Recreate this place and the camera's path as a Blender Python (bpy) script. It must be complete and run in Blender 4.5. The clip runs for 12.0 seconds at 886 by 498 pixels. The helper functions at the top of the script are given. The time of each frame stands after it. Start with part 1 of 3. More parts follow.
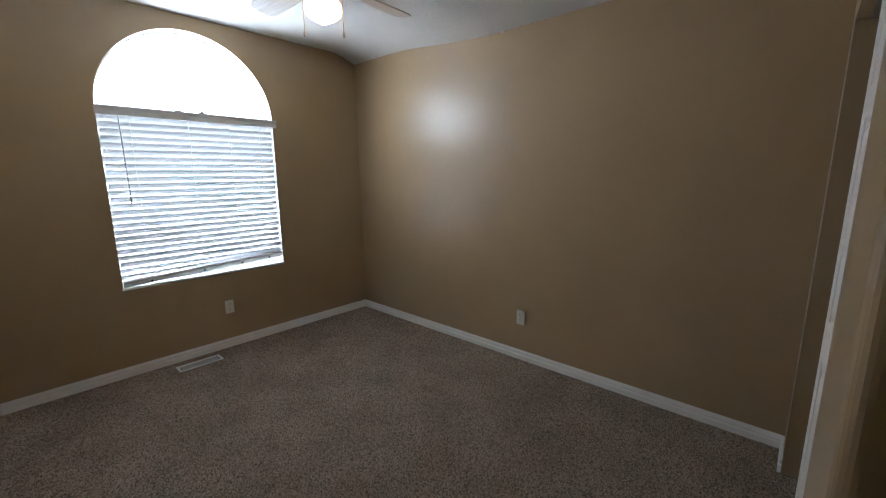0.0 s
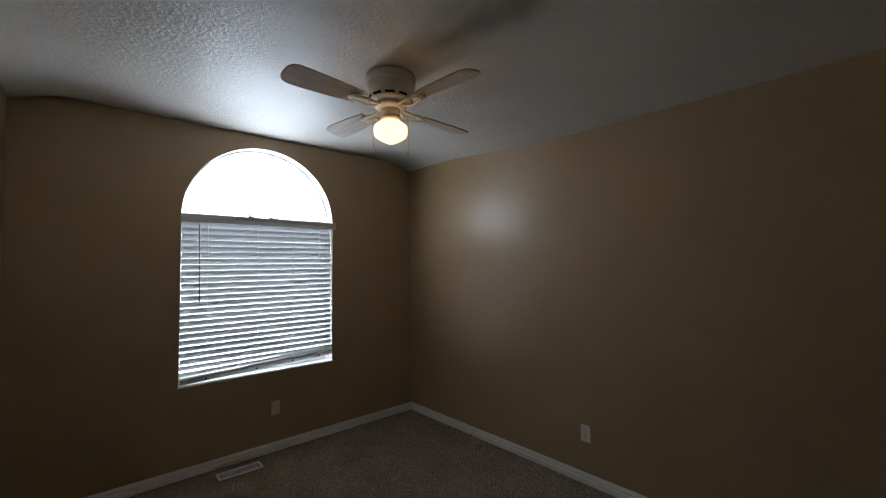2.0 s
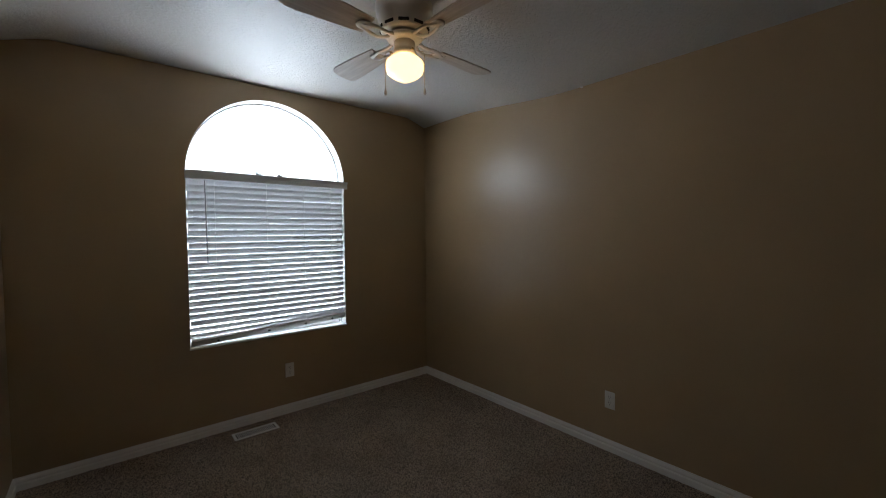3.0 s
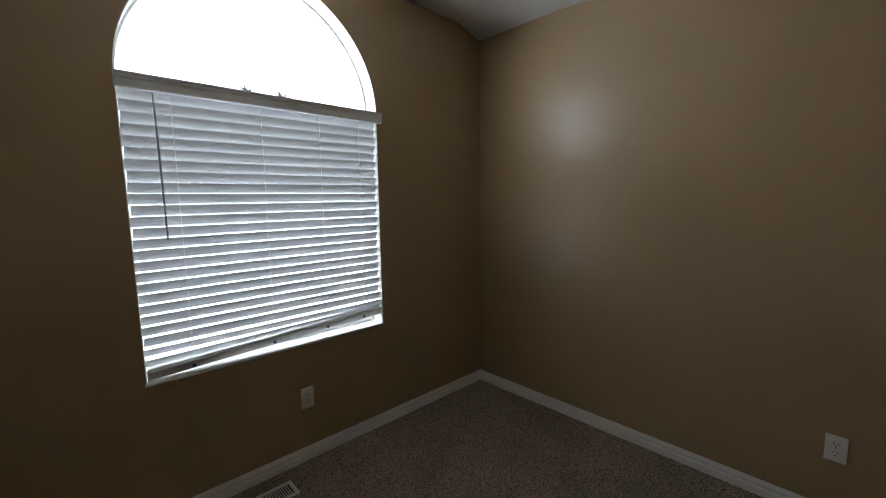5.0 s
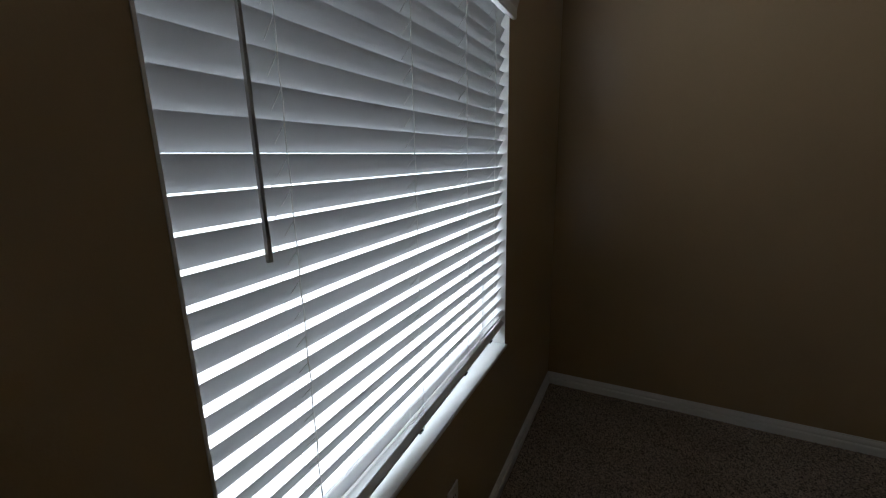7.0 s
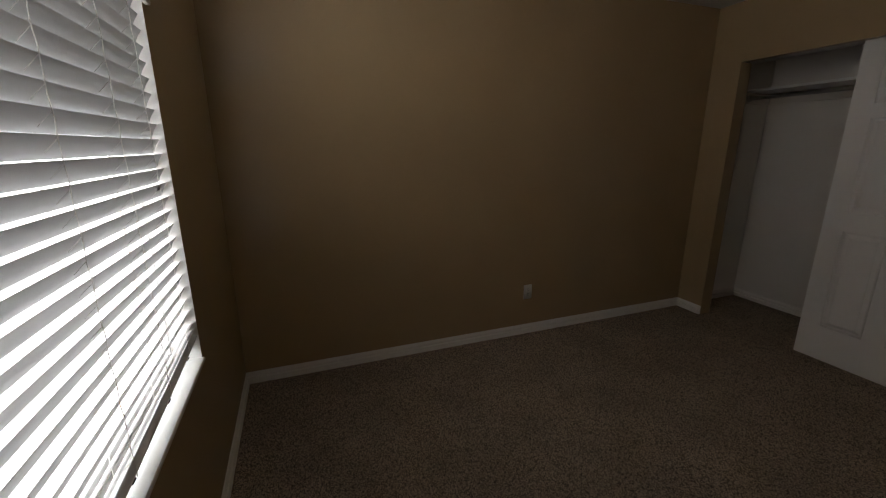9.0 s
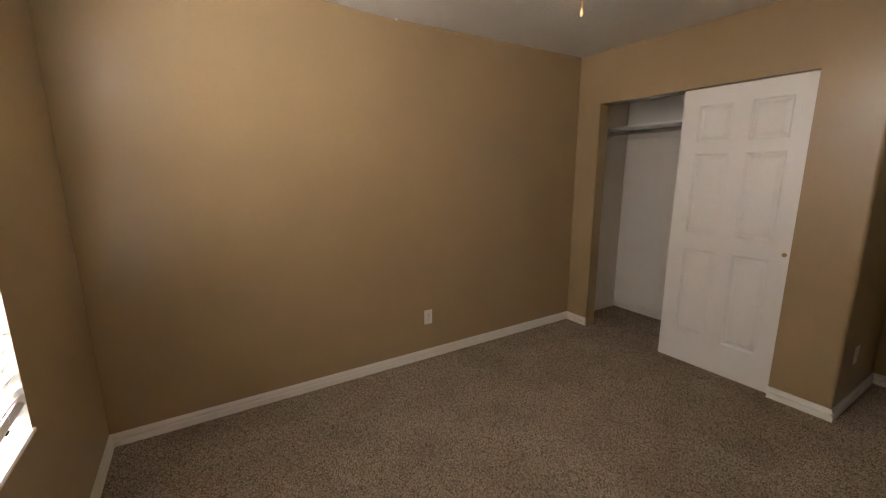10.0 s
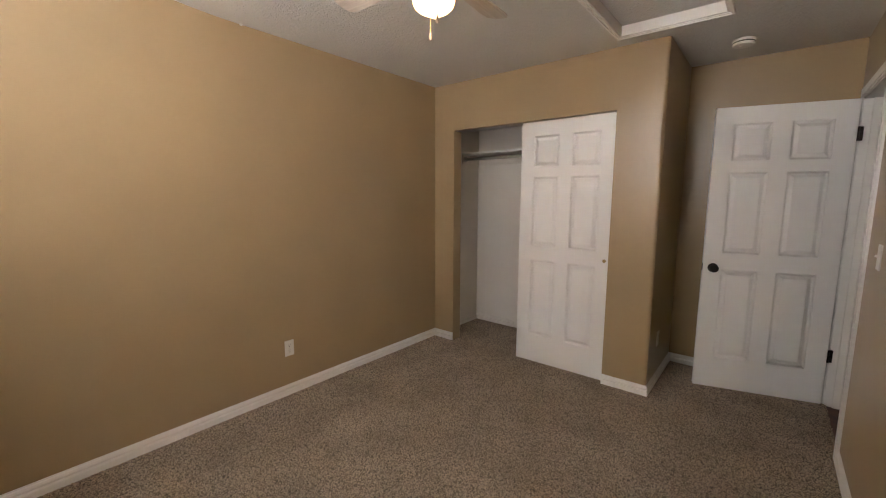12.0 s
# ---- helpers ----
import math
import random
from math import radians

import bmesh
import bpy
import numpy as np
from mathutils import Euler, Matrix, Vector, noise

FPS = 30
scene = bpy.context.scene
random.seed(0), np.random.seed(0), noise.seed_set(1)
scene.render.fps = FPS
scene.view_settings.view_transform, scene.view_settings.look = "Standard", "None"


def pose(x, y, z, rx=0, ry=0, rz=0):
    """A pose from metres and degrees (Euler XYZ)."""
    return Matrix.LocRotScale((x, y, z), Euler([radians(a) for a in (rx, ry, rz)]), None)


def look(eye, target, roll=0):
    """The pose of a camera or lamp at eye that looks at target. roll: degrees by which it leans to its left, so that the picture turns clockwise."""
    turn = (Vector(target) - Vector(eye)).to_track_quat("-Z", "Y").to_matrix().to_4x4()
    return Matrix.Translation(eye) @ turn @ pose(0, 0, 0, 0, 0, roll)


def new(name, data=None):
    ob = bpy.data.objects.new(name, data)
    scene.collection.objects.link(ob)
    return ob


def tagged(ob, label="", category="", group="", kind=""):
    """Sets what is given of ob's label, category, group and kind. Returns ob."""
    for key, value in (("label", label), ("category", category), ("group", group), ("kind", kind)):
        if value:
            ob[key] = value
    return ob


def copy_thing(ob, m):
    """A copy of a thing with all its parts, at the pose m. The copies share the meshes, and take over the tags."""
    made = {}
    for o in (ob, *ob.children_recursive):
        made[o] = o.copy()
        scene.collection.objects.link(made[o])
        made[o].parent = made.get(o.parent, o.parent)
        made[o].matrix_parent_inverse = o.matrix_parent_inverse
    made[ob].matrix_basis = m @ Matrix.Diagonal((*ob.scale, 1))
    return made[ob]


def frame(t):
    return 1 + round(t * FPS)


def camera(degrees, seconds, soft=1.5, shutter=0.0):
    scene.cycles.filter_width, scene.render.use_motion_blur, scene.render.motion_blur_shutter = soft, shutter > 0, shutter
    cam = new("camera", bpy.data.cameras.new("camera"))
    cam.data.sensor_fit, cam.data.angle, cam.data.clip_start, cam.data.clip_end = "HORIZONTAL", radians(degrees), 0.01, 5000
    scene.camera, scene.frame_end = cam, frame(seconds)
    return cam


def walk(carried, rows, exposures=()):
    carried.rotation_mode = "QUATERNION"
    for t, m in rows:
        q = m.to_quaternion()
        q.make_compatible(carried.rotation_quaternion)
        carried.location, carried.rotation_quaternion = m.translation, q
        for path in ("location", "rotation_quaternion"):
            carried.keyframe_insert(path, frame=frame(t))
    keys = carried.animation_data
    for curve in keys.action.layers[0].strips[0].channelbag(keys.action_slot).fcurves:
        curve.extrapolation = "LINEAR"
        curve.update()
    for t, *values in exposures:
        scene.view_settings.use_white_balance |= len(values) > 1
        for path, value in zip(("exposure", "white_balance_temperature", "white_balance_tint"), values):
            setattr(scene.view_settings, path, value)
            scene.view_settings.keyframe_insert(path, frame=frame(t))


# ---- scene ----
cam = camera(95.9, 12.0, soft=1.1)
PATH = [
    (0, (-2.595, -3.54, 1.450), (-1.140, -2.217, 1.083), -0.5),
    (0.5, (-2.561, -3.488, 1.454), (-1.258, -1.985, 1.252), -0.2),
    (1, (-2.581, -3.451, 1.482), (-1.316, -1.904, 1.409), -0.5),
    (1.5, (-2.597, -3.452, 1.503), (-1.302, -1.928, 1.52), -0.6),
    (2, (-2.607, -3.445, 1.519), (-1.275, -1.955, 1.603), -0.6),
    (2.5, (-2.589, -3.411, 1.523), (-1.248, -1.93, 1.614), -0.6),
    (3, (-2.512, -3.29, 1.457), (-1.231, -1.756, 1.383), -0.5),
    (3.5, (-2.371, -3.071, 1.434), (-1.156, -1.495, 1.236), -0.4),
    (3.7, (-2.345, -2.974, 1.416), (-1.173, -1.365, 1.224), -0.5),
    (5.3, (-2.268, -1.758, 1.403), (-0.87, -0.354, 1.135), -0.9),
    (5.5, (-2.277, -1.587, 1.394), (-0.861, -0.207, 1.097), -0.9),
    (6, (-2.329, -1.169, 1.401), (-0.857, 0.138, 1.047), -0.9),
    (6.5, (-2.318, -0.760, 1.402), (-0.743, 0.409, 1.018), -0.4),
    (6.7, (-2.328, -0.618, 1.394), (-0.695, 0.464, 0.992), -0.8),
    (8.3, (-2.42, -0.268, 1.444), (-0.503, -0.558, 0.95), 0.3),
    (8.5, (-2.452, -0.326, 1.454), (-0.549, -0.708, 0.967), 0.2),
    (9, (-2.495, -0.387, 1.431), (-0.675, -1.055, 0.936), -0.3),
    (9.5, (-2.544, -0.457, 1.462), (-0.785, -1.298, 1.016), -0.5),
    (10, (-2.598, -0.53, 1.485), (-0.929, -1.561, 1.095), -0.3),
    (10.5, (-2.597, -0.543, 1.476), (-1.05, -1.751, 1.094), -0.2),
    (11, (-2.583, -0.555, 1.444), (-1.138, -1.897, 1.11), 0.1),
    (11.5, (-2.58, -0.564, 1.425), (-1.248, -2.027, 1.133), 0.3),
    (12, (-2.585, -0.571, 1.43), (-1.328, -2.104, 1.167), 0.2),
]
walk(cam, [(t, look(eye, target, roll)) for t, eye, target, roll in PATH], exposures=[
    (0.0, -0.07, 5550, 9), (0.5, -0.62, 5650, 9), (1.5, -1.12, 5850, 10), (2.5, -1.52, 5900, 10), (3.0, -1.48, 5900, 10), (3.5, -1.22, 5950, 10),
    (5.5, -1.28, 6000, 9), (6.0, -1.66, 6000, 9), (6.5, -2.06, 6000, 10), (8.5, -3.22, 6250, 12), (9.0, -1.93, 7000, 15),
    (9.5, -0.68, 8100, 18), (10.0, 0.08, 7700, 18), (10.5, 0.3, 7450, 18), (12.0, 0.57, 7150, 18)])

# ---- light ----
world = bpy.data.worlds.new("sky")
world.use_nodes = True
scene.world = world
sky = world.node_tree.nodes.new("ShaderNodeTexSky")
sky.sky_type, sky.sun_disc = "NISHITA", False
sky.sun_elevation, sky.sun_rotation = radians(48), radians(150)
world.node_tree.nodes["Background"].inputs[1].default_value = 0.1
world.node_tree.links.new(sky.outputs[0], world.node_tree.nodes["Background"].inputs[0])


SKY_GLOW = 16.0  # brightness of the sky outside the window, and of the glowing ground sheet


# ---- materials ----
def material(name, color, rough=0.5, metal=0.0, spec=0.5):
    m = bpy.data.materials.new(name)
    m.use_nodes = True
    b = m.node_tree.nodes["Principled BSDF"]
    b.inputs["Base Color"].default_value = (*color, 1)
    b.inputs["Roughness"].default_value = rough
    b.inputs["Metallic"].default_value = metal
    b.inputs["Specular IOR Level"].default_value = spec
    return m


def node(m, kind, **values):
    n = m.node_tree.nodes.new(kind)
    for k, v in values.items():
        n.inputs[k].default_value = v
    return n


def wire(m, a, out, b, inp):
    m.node_tree.links.new(a.outputs[out], b.inputs[inp])


def shader(m):
    return m.node_tree.nodes["Principled BSDF"]


def ramp_between(m, source, out, c0, c1, p0=0.3, p1=0.7):
    r = node(m, "ShaderNodeValToRGB")
    r.color_ramp.elements[0].color, r.color_ramp.elements[1].color = (*c0, 1), (*c1, 1)
    r.color_ramp.elements[0].position, r.color_ramp.elements[1].position = p0, p1
    wire(m, source, out, r, "Fac")
    return r


def noise_tex(m, scale, detail=3.0, rough=0.5):
    t = node(m, "ShaderNodeTexCoord")
    n = node(m, "ShaderNodeTexNoise", Scale=scale, Detail=detail, Roughness=rough)
    wire(m, t, "Object", n, "Vector")
    return n


def bump(m, height, out, strength, distance, below=None):
    b = node(m, "ShaderNodeBump", Strength=strength, Distance=distance)
    wire(m, height, out, b, "Height")
    if below:
        wire(m, below, "Normal", b, "Normal")
    return b


def painted(name, color, rough, peel, peel_scale, vary=0.06, spec=0.5, knock=0.0):
    """Rolled paint on drywall: slow blotches, roller texture and small scuffs in the gloss."""
    m = material(name, color, rough, spec=spec)
    slow = noise_tex(m, 1.7, 4)
    c = ramp_between(m, slow, "Fac", [v * (1 - vary) for v in color], [min(1, v * (1 + vary)) for v in color])
    wire(m, c, "Color", shader(m), "Base Color")
    fine = noise_tex(m, peel_scale, 2.5, 0.55)
    b = bump(m, fine, "Fac", peel, 0.004)
    if knock:
        wide = noise_tex(m, peel_scale * 0.33, 3, 0.6)
        flat = ramp_between(m, wide, "Fac", (0, 0, 0), (1, 1, 1), 0.46, 0.56)
        b = bump(m, flat, "Color", knock, 0.003, b)
    wire(m, b, "Normal", shader(m), "Normal")
    gloss = noise_tex(m, 3.1, 5)
    g = node(m, "ShaderNodeMapRange")
    g.inputs["To Min"].default_value, g.inputs["To Max"].default_value = rough - 0.01, rough + 0.02
    wire(m, gloss, "Fac", g, "Value")
    wire(m, g, "Result", shader(m), "Roughness")
    return m


TAN = painted("tan wall paint", (0.395, 0.280, 0.152), 0.285, 0.12, 160, 0.05, spec=0.45)
CEIL = painted("white textured ceiling paint", (0.70, 0.68, 0.64), 0.38, 0.35, 150, 0.04, knock=0.6)
CLOSET = painted("off-white closet paint", (0.76, 0.71, 0.65), 0.55, 0.25, 160, 0.04)
TRIM = painted("white trim enamel", (0.84, 0.83, 0.80), 0.33, 0.05, 60, 0.03)
DOORP = painted("white door enamel", (0.86, 0.845, 0.82), 0.36, 0.06, 90, 0.03)
VINYL = painted("white vinyl", (0.82, 0.82, 0.82), 0.4, 0.03, 60, 0.02)
PLATE = material("white plastic", (0.80, 0.78, 0.74), 0.35)
# cord plugs, and solid pieces whose colour gives the shade inside openings
DARK = material("near-black plugs and shaded openings", (0.015, 0.014, 0.013), 0.7)
BRONZE = material("oil rubbed bronze", (0.022, 0.017, 0.014), 0.38, 0.8)
BRASS = material("worn brass", (0.45, 0.33, 0.16), 0.3, 1.0)
STEEL = material("chrome rod", (0.55, 0.54, 0.52), 0.28, 1.0)
CORD = material("white cotton cord", (0.80, 0.79, 0.76), 0.8)
through_cord = node(CORD, "ShaderNodeBsdfTranslucent", Color=(0.85, 0.85, 0.82, 1))
cord_mix = node(CORD, "ShaderNodeMixShader", Fac=0.5)
CORD.node_tree.links.new(shader(CORD).outputs[0], cord_mix.inputs[1])
CORD.node_tree.links.new(through_cord.outputs[0], cord_mix.inputs[2])
wire(CORD, cord_mix, "Shader", CORD.node_tree.nodes["Material Output"], "Surface")
ENAMEL = painted("cream fan enamel", (0.78, 0.75, 0.70), 0.30, 0.03, 60, 0.03)
WANDM = material("grey translucent wand", (0.30, 0.29, 0.28), 0.3)
DRIED = material("dried grey plant", (0.26, 0.25, 0.25), 0.8)

# slats: faux wood, faintly translucent
SLAT = material("white faux wood slat", (0.54, 0.54, 0.54), 0.4)
grain = noise_tex(SLAT, 40, 3)
wire(SLAT, bump(SLAT, grain, "Fac", 0.08, 0.001), "Normal", shader(SLAT), "Normal")
through_slat = node(SLAT, "ShaderNodeBsdfTranslucent", Color=(0.92, 0.93, 0.93, 1))
slat_mix = node(SLAT, "ShaderNodeMixShader", Fac=0.0015)
SLAT.node_tree.links.new(shader(SLAT).outputs[0], slat_mix.inputs[1])
SLAT.node_tree.links.new(through_slat.outputs[0], slat_mix.inputs[2])
wire(SLAT, slat_mix, "Shader", SLAT.node_tree.nodes["Material Output"], "Surface")
# solid parts of the blind
BLINDW = painted("white blind enamel", (0.78, 0.78, 0.77), 0.36, 0.03, 60, 0.02)

# fan blades
BLADE = material("bleached oak blade", (0.58, 0.50, 0.42), 0.34)
bt = node(BLADE, "ShaderNodeTexCoord")
bm_ = node(BLADE, "ShaderNodeMapping", Scale=(3, 45, 3))
bn = node(BLADE, "ShaderNodeTexNoise", Scale=1.5, Detail=5.0)
wire(BLADE, bt, "Object", bm_, "Vector")
wire(BLADE, bm_, "Vector", bn, "Vector")
wire(BLADE, ramp_between(BLADE, bn, "Fac", (0.50, 0.42, 0.34), (0.66, 0.58, 0.49)), "Color", shader(BLADE), "Base Color")

# the lit globe
GLOBE = material("lit opal glass", (0.9, 0.85, 0.75), 0.25)
shader(GLOBE).inputs["Emission Color"].default_value = (1.0, 0.58, 0.22, 1)
shader(GLOBE).inputs["Emission Strength"].default_value = 8.5

# bright overcast sky outside the window, and the glow of the added ground sheet
SKYDROP = bpy.data.materials.new("glowing sky and ground backdrop")
SKYDROP.use_nodes = True
SKYDROP.node_tree.nodes.remove(SKYDROP.node_tree.nodes["Principled BSDF"])
glow = node(SKYDROP, "ShaderNodeEmission", Strength=SKY_GLOW)
place = node(SKYDROP, "ShaderNodeTexCoord")
split = node(SKYDROP, "ShaderNodeSeparateXYZ")
rise = node(SKYDROP, "ShaderNodeMapRange")
rise.inputs["From Min"].default_value, rise.inputs["From Max"].default_value = -0.4, 5.6
wire(SKYDROP, place, "Object", split, "Vector")
wire(SKYDROP, split, "Z", rise, "Value")
heaven = ramp_between(SKYDROP, rise, "Result", (1.10, 1.13, 1.18), (1.45, 1.58, 1.72), 0.0, 1.0)
heaven.color_ramp.elements.new(0.22).color = (1.10, 1.13, 1.18, 1)
heaven.color_ramp.elements.new(0.34).color = (1.02, 1.09, 1.16, 1)
wire(SKYDROP, heaven, "Color", glow, "Color")
wire(SKYDROP, glow, "Emission", SKYDROP.node_tree.nodes["Material Output"], "Surface")

# clear glass
GLASS = bpy.data.materials.new("window glass")
GLASS.use_nodes = True
GLASS.node_tree.nodes.remove(GLASS.node_tree.nodes["Principled BSDF"])
clear, sheen, both = node(GLASS, "ShaderNodeBsdfTransparent"), node(GLASS, "ShaderNodeBsdfGlossy", Roughness=0.0), node(GLASS, "ShaderNodeMixShader", Fac=0.06)
clear.inputs["Color"].default_value = (0.95, 0.97, 0.96, 1)
GLASS.node_tree.links.new(clear.outputs[0], both.inputs[1])
GLASS.node_tree.links.new(sheen.outputs[0], both.inputs[2])
wire(GLASS, both, "Shader", GLASS.node_tree.nodes["Material Output"], "Surface")

# carpet pile: a colour for each tuft, and slow traffic marks
PILE = material("speckled brown carpet pile", (0.2, 0.15, 0.11), 0.95, spec=0.1)
geo = node(PILE, "ShaderNodeNewGeometry")
speck = node(PILE, "ShaderNodeValToRGB")
speck.color_ramp.interpolation = "LINEAR"
speck.color_ramp.elements[0].color = (0.105, 0.082, 0.061, 1)
speck.color_ramp.elements[1].color = (0.50, 0.395, 0.295, 1)
for p, c in ((0.12, (0.16, 0.126, 0.092)), (0.27, (0.29, 0.227, 0.163)), (0.6, (0.39, 0.304, 0.222))):
    speck.color_ramp.elements.new(p).color = (*c, 1)
wire(PILE, geo, "Random Per Island", speck, "Fac")
slow = noise_tex(PILE, 3.2, 4)
slow_r = ramp_between(PILE, slow, "Fac", (0.80, 0.80, 0.80), (1.12, 1.12, 1.12))
mul = node(PILE, "ShaderNodeMix")
mul.data_type, mul.blend_type = "RGBA", "MULTIPLY"
mul.inputs[0].default_value = 1.0
PILE.node_tree.links.new(speck.outputs[0], mul.inputs[6])
PILE.node_tree.links.new(slow_r.outputs[0], mul.inputs[7])
PILE.node_tree.links.new(mul.outputs[2], shader(PILE).inputs["Base Color"])

BACKING = material("carpet ground", (0.10, 0.078, 0.06), 0.95, spec=0.1)
bk = noise_tex(BACKING, 130, 3)
wire(BACKING, ramp_between(BACKING, bk, "Fac", (0.08, 0.065, 0.05), (0.32, 0.26, 0.20)), "Color", shader(BACKING), "Base Color")
wire(BACKING, bump(BACKING, bk, "Fac", 0.8, 0.006), "Normal", shader(BACKING), "Normal")

WOOD = material("dark wood floor", (0.10, 0.04, 0.02), 0.5)
wn = noise_tex(WOOD, 14, 5)
wire(WOOD, ramp_between(WOOD, wn, "Fac", (0.055, 0.018, 0.008), (0.13, 0.045, 0.020)), "Color", shader(WOOD), "Base Color")


# ---- building blocks ----
def mesh_from(name, bm, mat):
    me = bpy.data.meshes.new(name)
    bmesh.ops.recalc_face_normals(bm, faces=bm.faces[:])
    bm.to_mesh(me)
    bm.free()
    me.materials.append(mat)
    return me


def part(name, bm, mat, parent=None, label="", smooth=False):
    me = mesh_from(name, bm, mat)
    if smooth:
        me.shade_smooth()
    ob = new(name, me)
    if parent:
        ob.parent = parent
    if label:
        ob["label"] = label
    return ob


def thing(name, at, label, category, group="", kind=""):
    e = new(name)
    e.matrix_basis = at
    e.empty_display_size = 0.05
    return tagged(e, label, category, group, kind)


def add_box(bm, lo, hi, bevel=0.0, segments=2):
    vs = bmesh.ops.create_cube(bm, size=1.0)["verts"]
    for v in vs:
        v.co = Vector([lo[i] + (v.co[i] + 0.5) * (hi[i] - lo[i]) for i in range(3)])
    if bevel:
        es = list({e for v in vs for e in v.link_edges})
        bmesh.ops.bevel(bm, geom=es, offset=bevel, segments=segments, affect="EDGES", profile=0.6)
    return bm


def box(lo, hi, bevel=0.0, segments=2):
    return add_box(bmesh.new(), lo, hi, bevel, segments)


def prism(points, z0, z1):
    """A plan outline pulled up from z0 to z1."""
    bm = bmesh.new()
    low = [bm.verts.new((x, y, z0)) for x, y in points]
    top = [bm.verts.new((x, y, z1)) for x, y in points]
    n = len(points)
    bm.faces.new(low)
    bm.faces.new(top)
    for i in range(n):
        bm.faces.new((low[i], low[(i + 1) % n], top[(i + 1) % n], top[i]))
    return bm


def add_lathe(bm, profile, centre=(0, 0, 0), axis="z", steps=32, cap=True):
    """Turn (radius, height) pairs about an axis."""
    rings = []
    for r, h in profile:
        ring = []
        for k in range(steps):
            a = 2 * math.pi * k / steps
            u, v = r * math.cos(a), r * math.sin(a)
            p = {"z": (u, v, h), "y": (u, h, v), "x": (h, u, v)}[axis]
            ring.append(bm.verts.new(Vector(centre) + Vector(p)))
        rings.append(ring)
    for a, b in zip(rings, rings[1:]):
        for k in range(steps):
            bm.faces.new((a[k], a[(k + 1) % steps], b[(k + 1) % steps], b[k]))
    if cap:
        bm.faces.new(rings[0])
        bm.faces.new(rings[len(rings) - 1])
    return bm


def lathe(profile, centre=(0, 0, 0), axis="z", steps=32, cap=True):
    return add_lathe(bmesh.new(), profile, centre, axis, steps, cap)


def add_tube(bm, points, radius, sides=8):
    """A thin round rod through points."""
    rings = []
    pts = [Vector(p) for p in points]
    for i, p in enumerate(pts):
        d = (pts[min(i + 1, len(pts) - 1)] - pts[max(i - 1, 0)]).normalized()
        u = d.orthogonal().normalized()
        w = d.cross(u)
        r = radius[i] if isinstance(radius, (list, tuple)) else radius
        rings.append([bm.verts.new(p + r * (u * math.cos(2 * math.pi * k / sides) + w * math.sin(2 * math.pi * k / sides))) for k in range(sides)])
    for a, b in zip(rings, rings[1:]):
        for k in range(sides):
            bm.faces.new((a[k], a[(k + 1) % sides], b[(k + 1) % sides], b[k]))
    bm.faces.new(rings[0])
    bm.faces.new(rings[len(rings) - 1])
    return bm


def tube(points, radius, sides=8):
    return add_tube(bmesh.new(), points, radius, sides)


def sweep(profile, path):
    """Run a (distance from wall, height) profile along a plan path, mitred; the room lies to the left of the path."""
    bm = bmesh.new()
    pts = [Vector(p) for p in path]
    rings = []
    for i, p in enumerate(pts):
        ns = []
        for a, b in ((i - 1, i), (i, i + 1)):
            if a >= 0 and b < len(pts):
                d = (pts[b] - pts[a]).normalized()
                ns.append(Vector((-d.y, d.x)))
        m = ns[0] if len(ns) == 1 else (ns[0] + ns[1]) / (1 + ns[0].dot(ns[1]))
        rings.append([bm.verts.new((p.x + m.x * d, p.y + m.y * d, z)) for d, z in profile])
    n = len(profile)
    for a, b in zip(rings, rings[1:]):
        for k in range(n):
            bm.faces.new((a[k], a[(k + 1) % n], b[(k + 1) % n], b[k]))
    bm.faces.new(rings[0])
    bm.faces.new(rings[len(rings) - 1])
    return bm


def structure(name, bm, mat, label, category):
    return tagged(part(name, bm, mat), label, category, kind="structure")


# ---- the plan ----
LEFT = -2.975          # wall with the doorway
CLOSET_Y = -3.598      # closet front
SIDE = -1.99           # closet's side towards the alcove
BACK = -4.42           # alcove end
CLOSET_BACK = -4.345
OPEN_L, OPEN_R, OPEN_TOP = -0.232, -1.68, 2.033
TOP = 2.72
CEILING = 2.455
WIN_L, WIN_R, WIN_SILL, SPRING = -2.095, -0.903, 0.661, 1.912
WIN_C, WIN_RAD = (WIN_L + WIN_R) / 2, (WIN_R - WIN_L) / 2
DOOR_A, DOOR_B, DOOR_TOP = -4.275, -3.505, 2.06
OUT = 0.16             # thickness of the outer wall


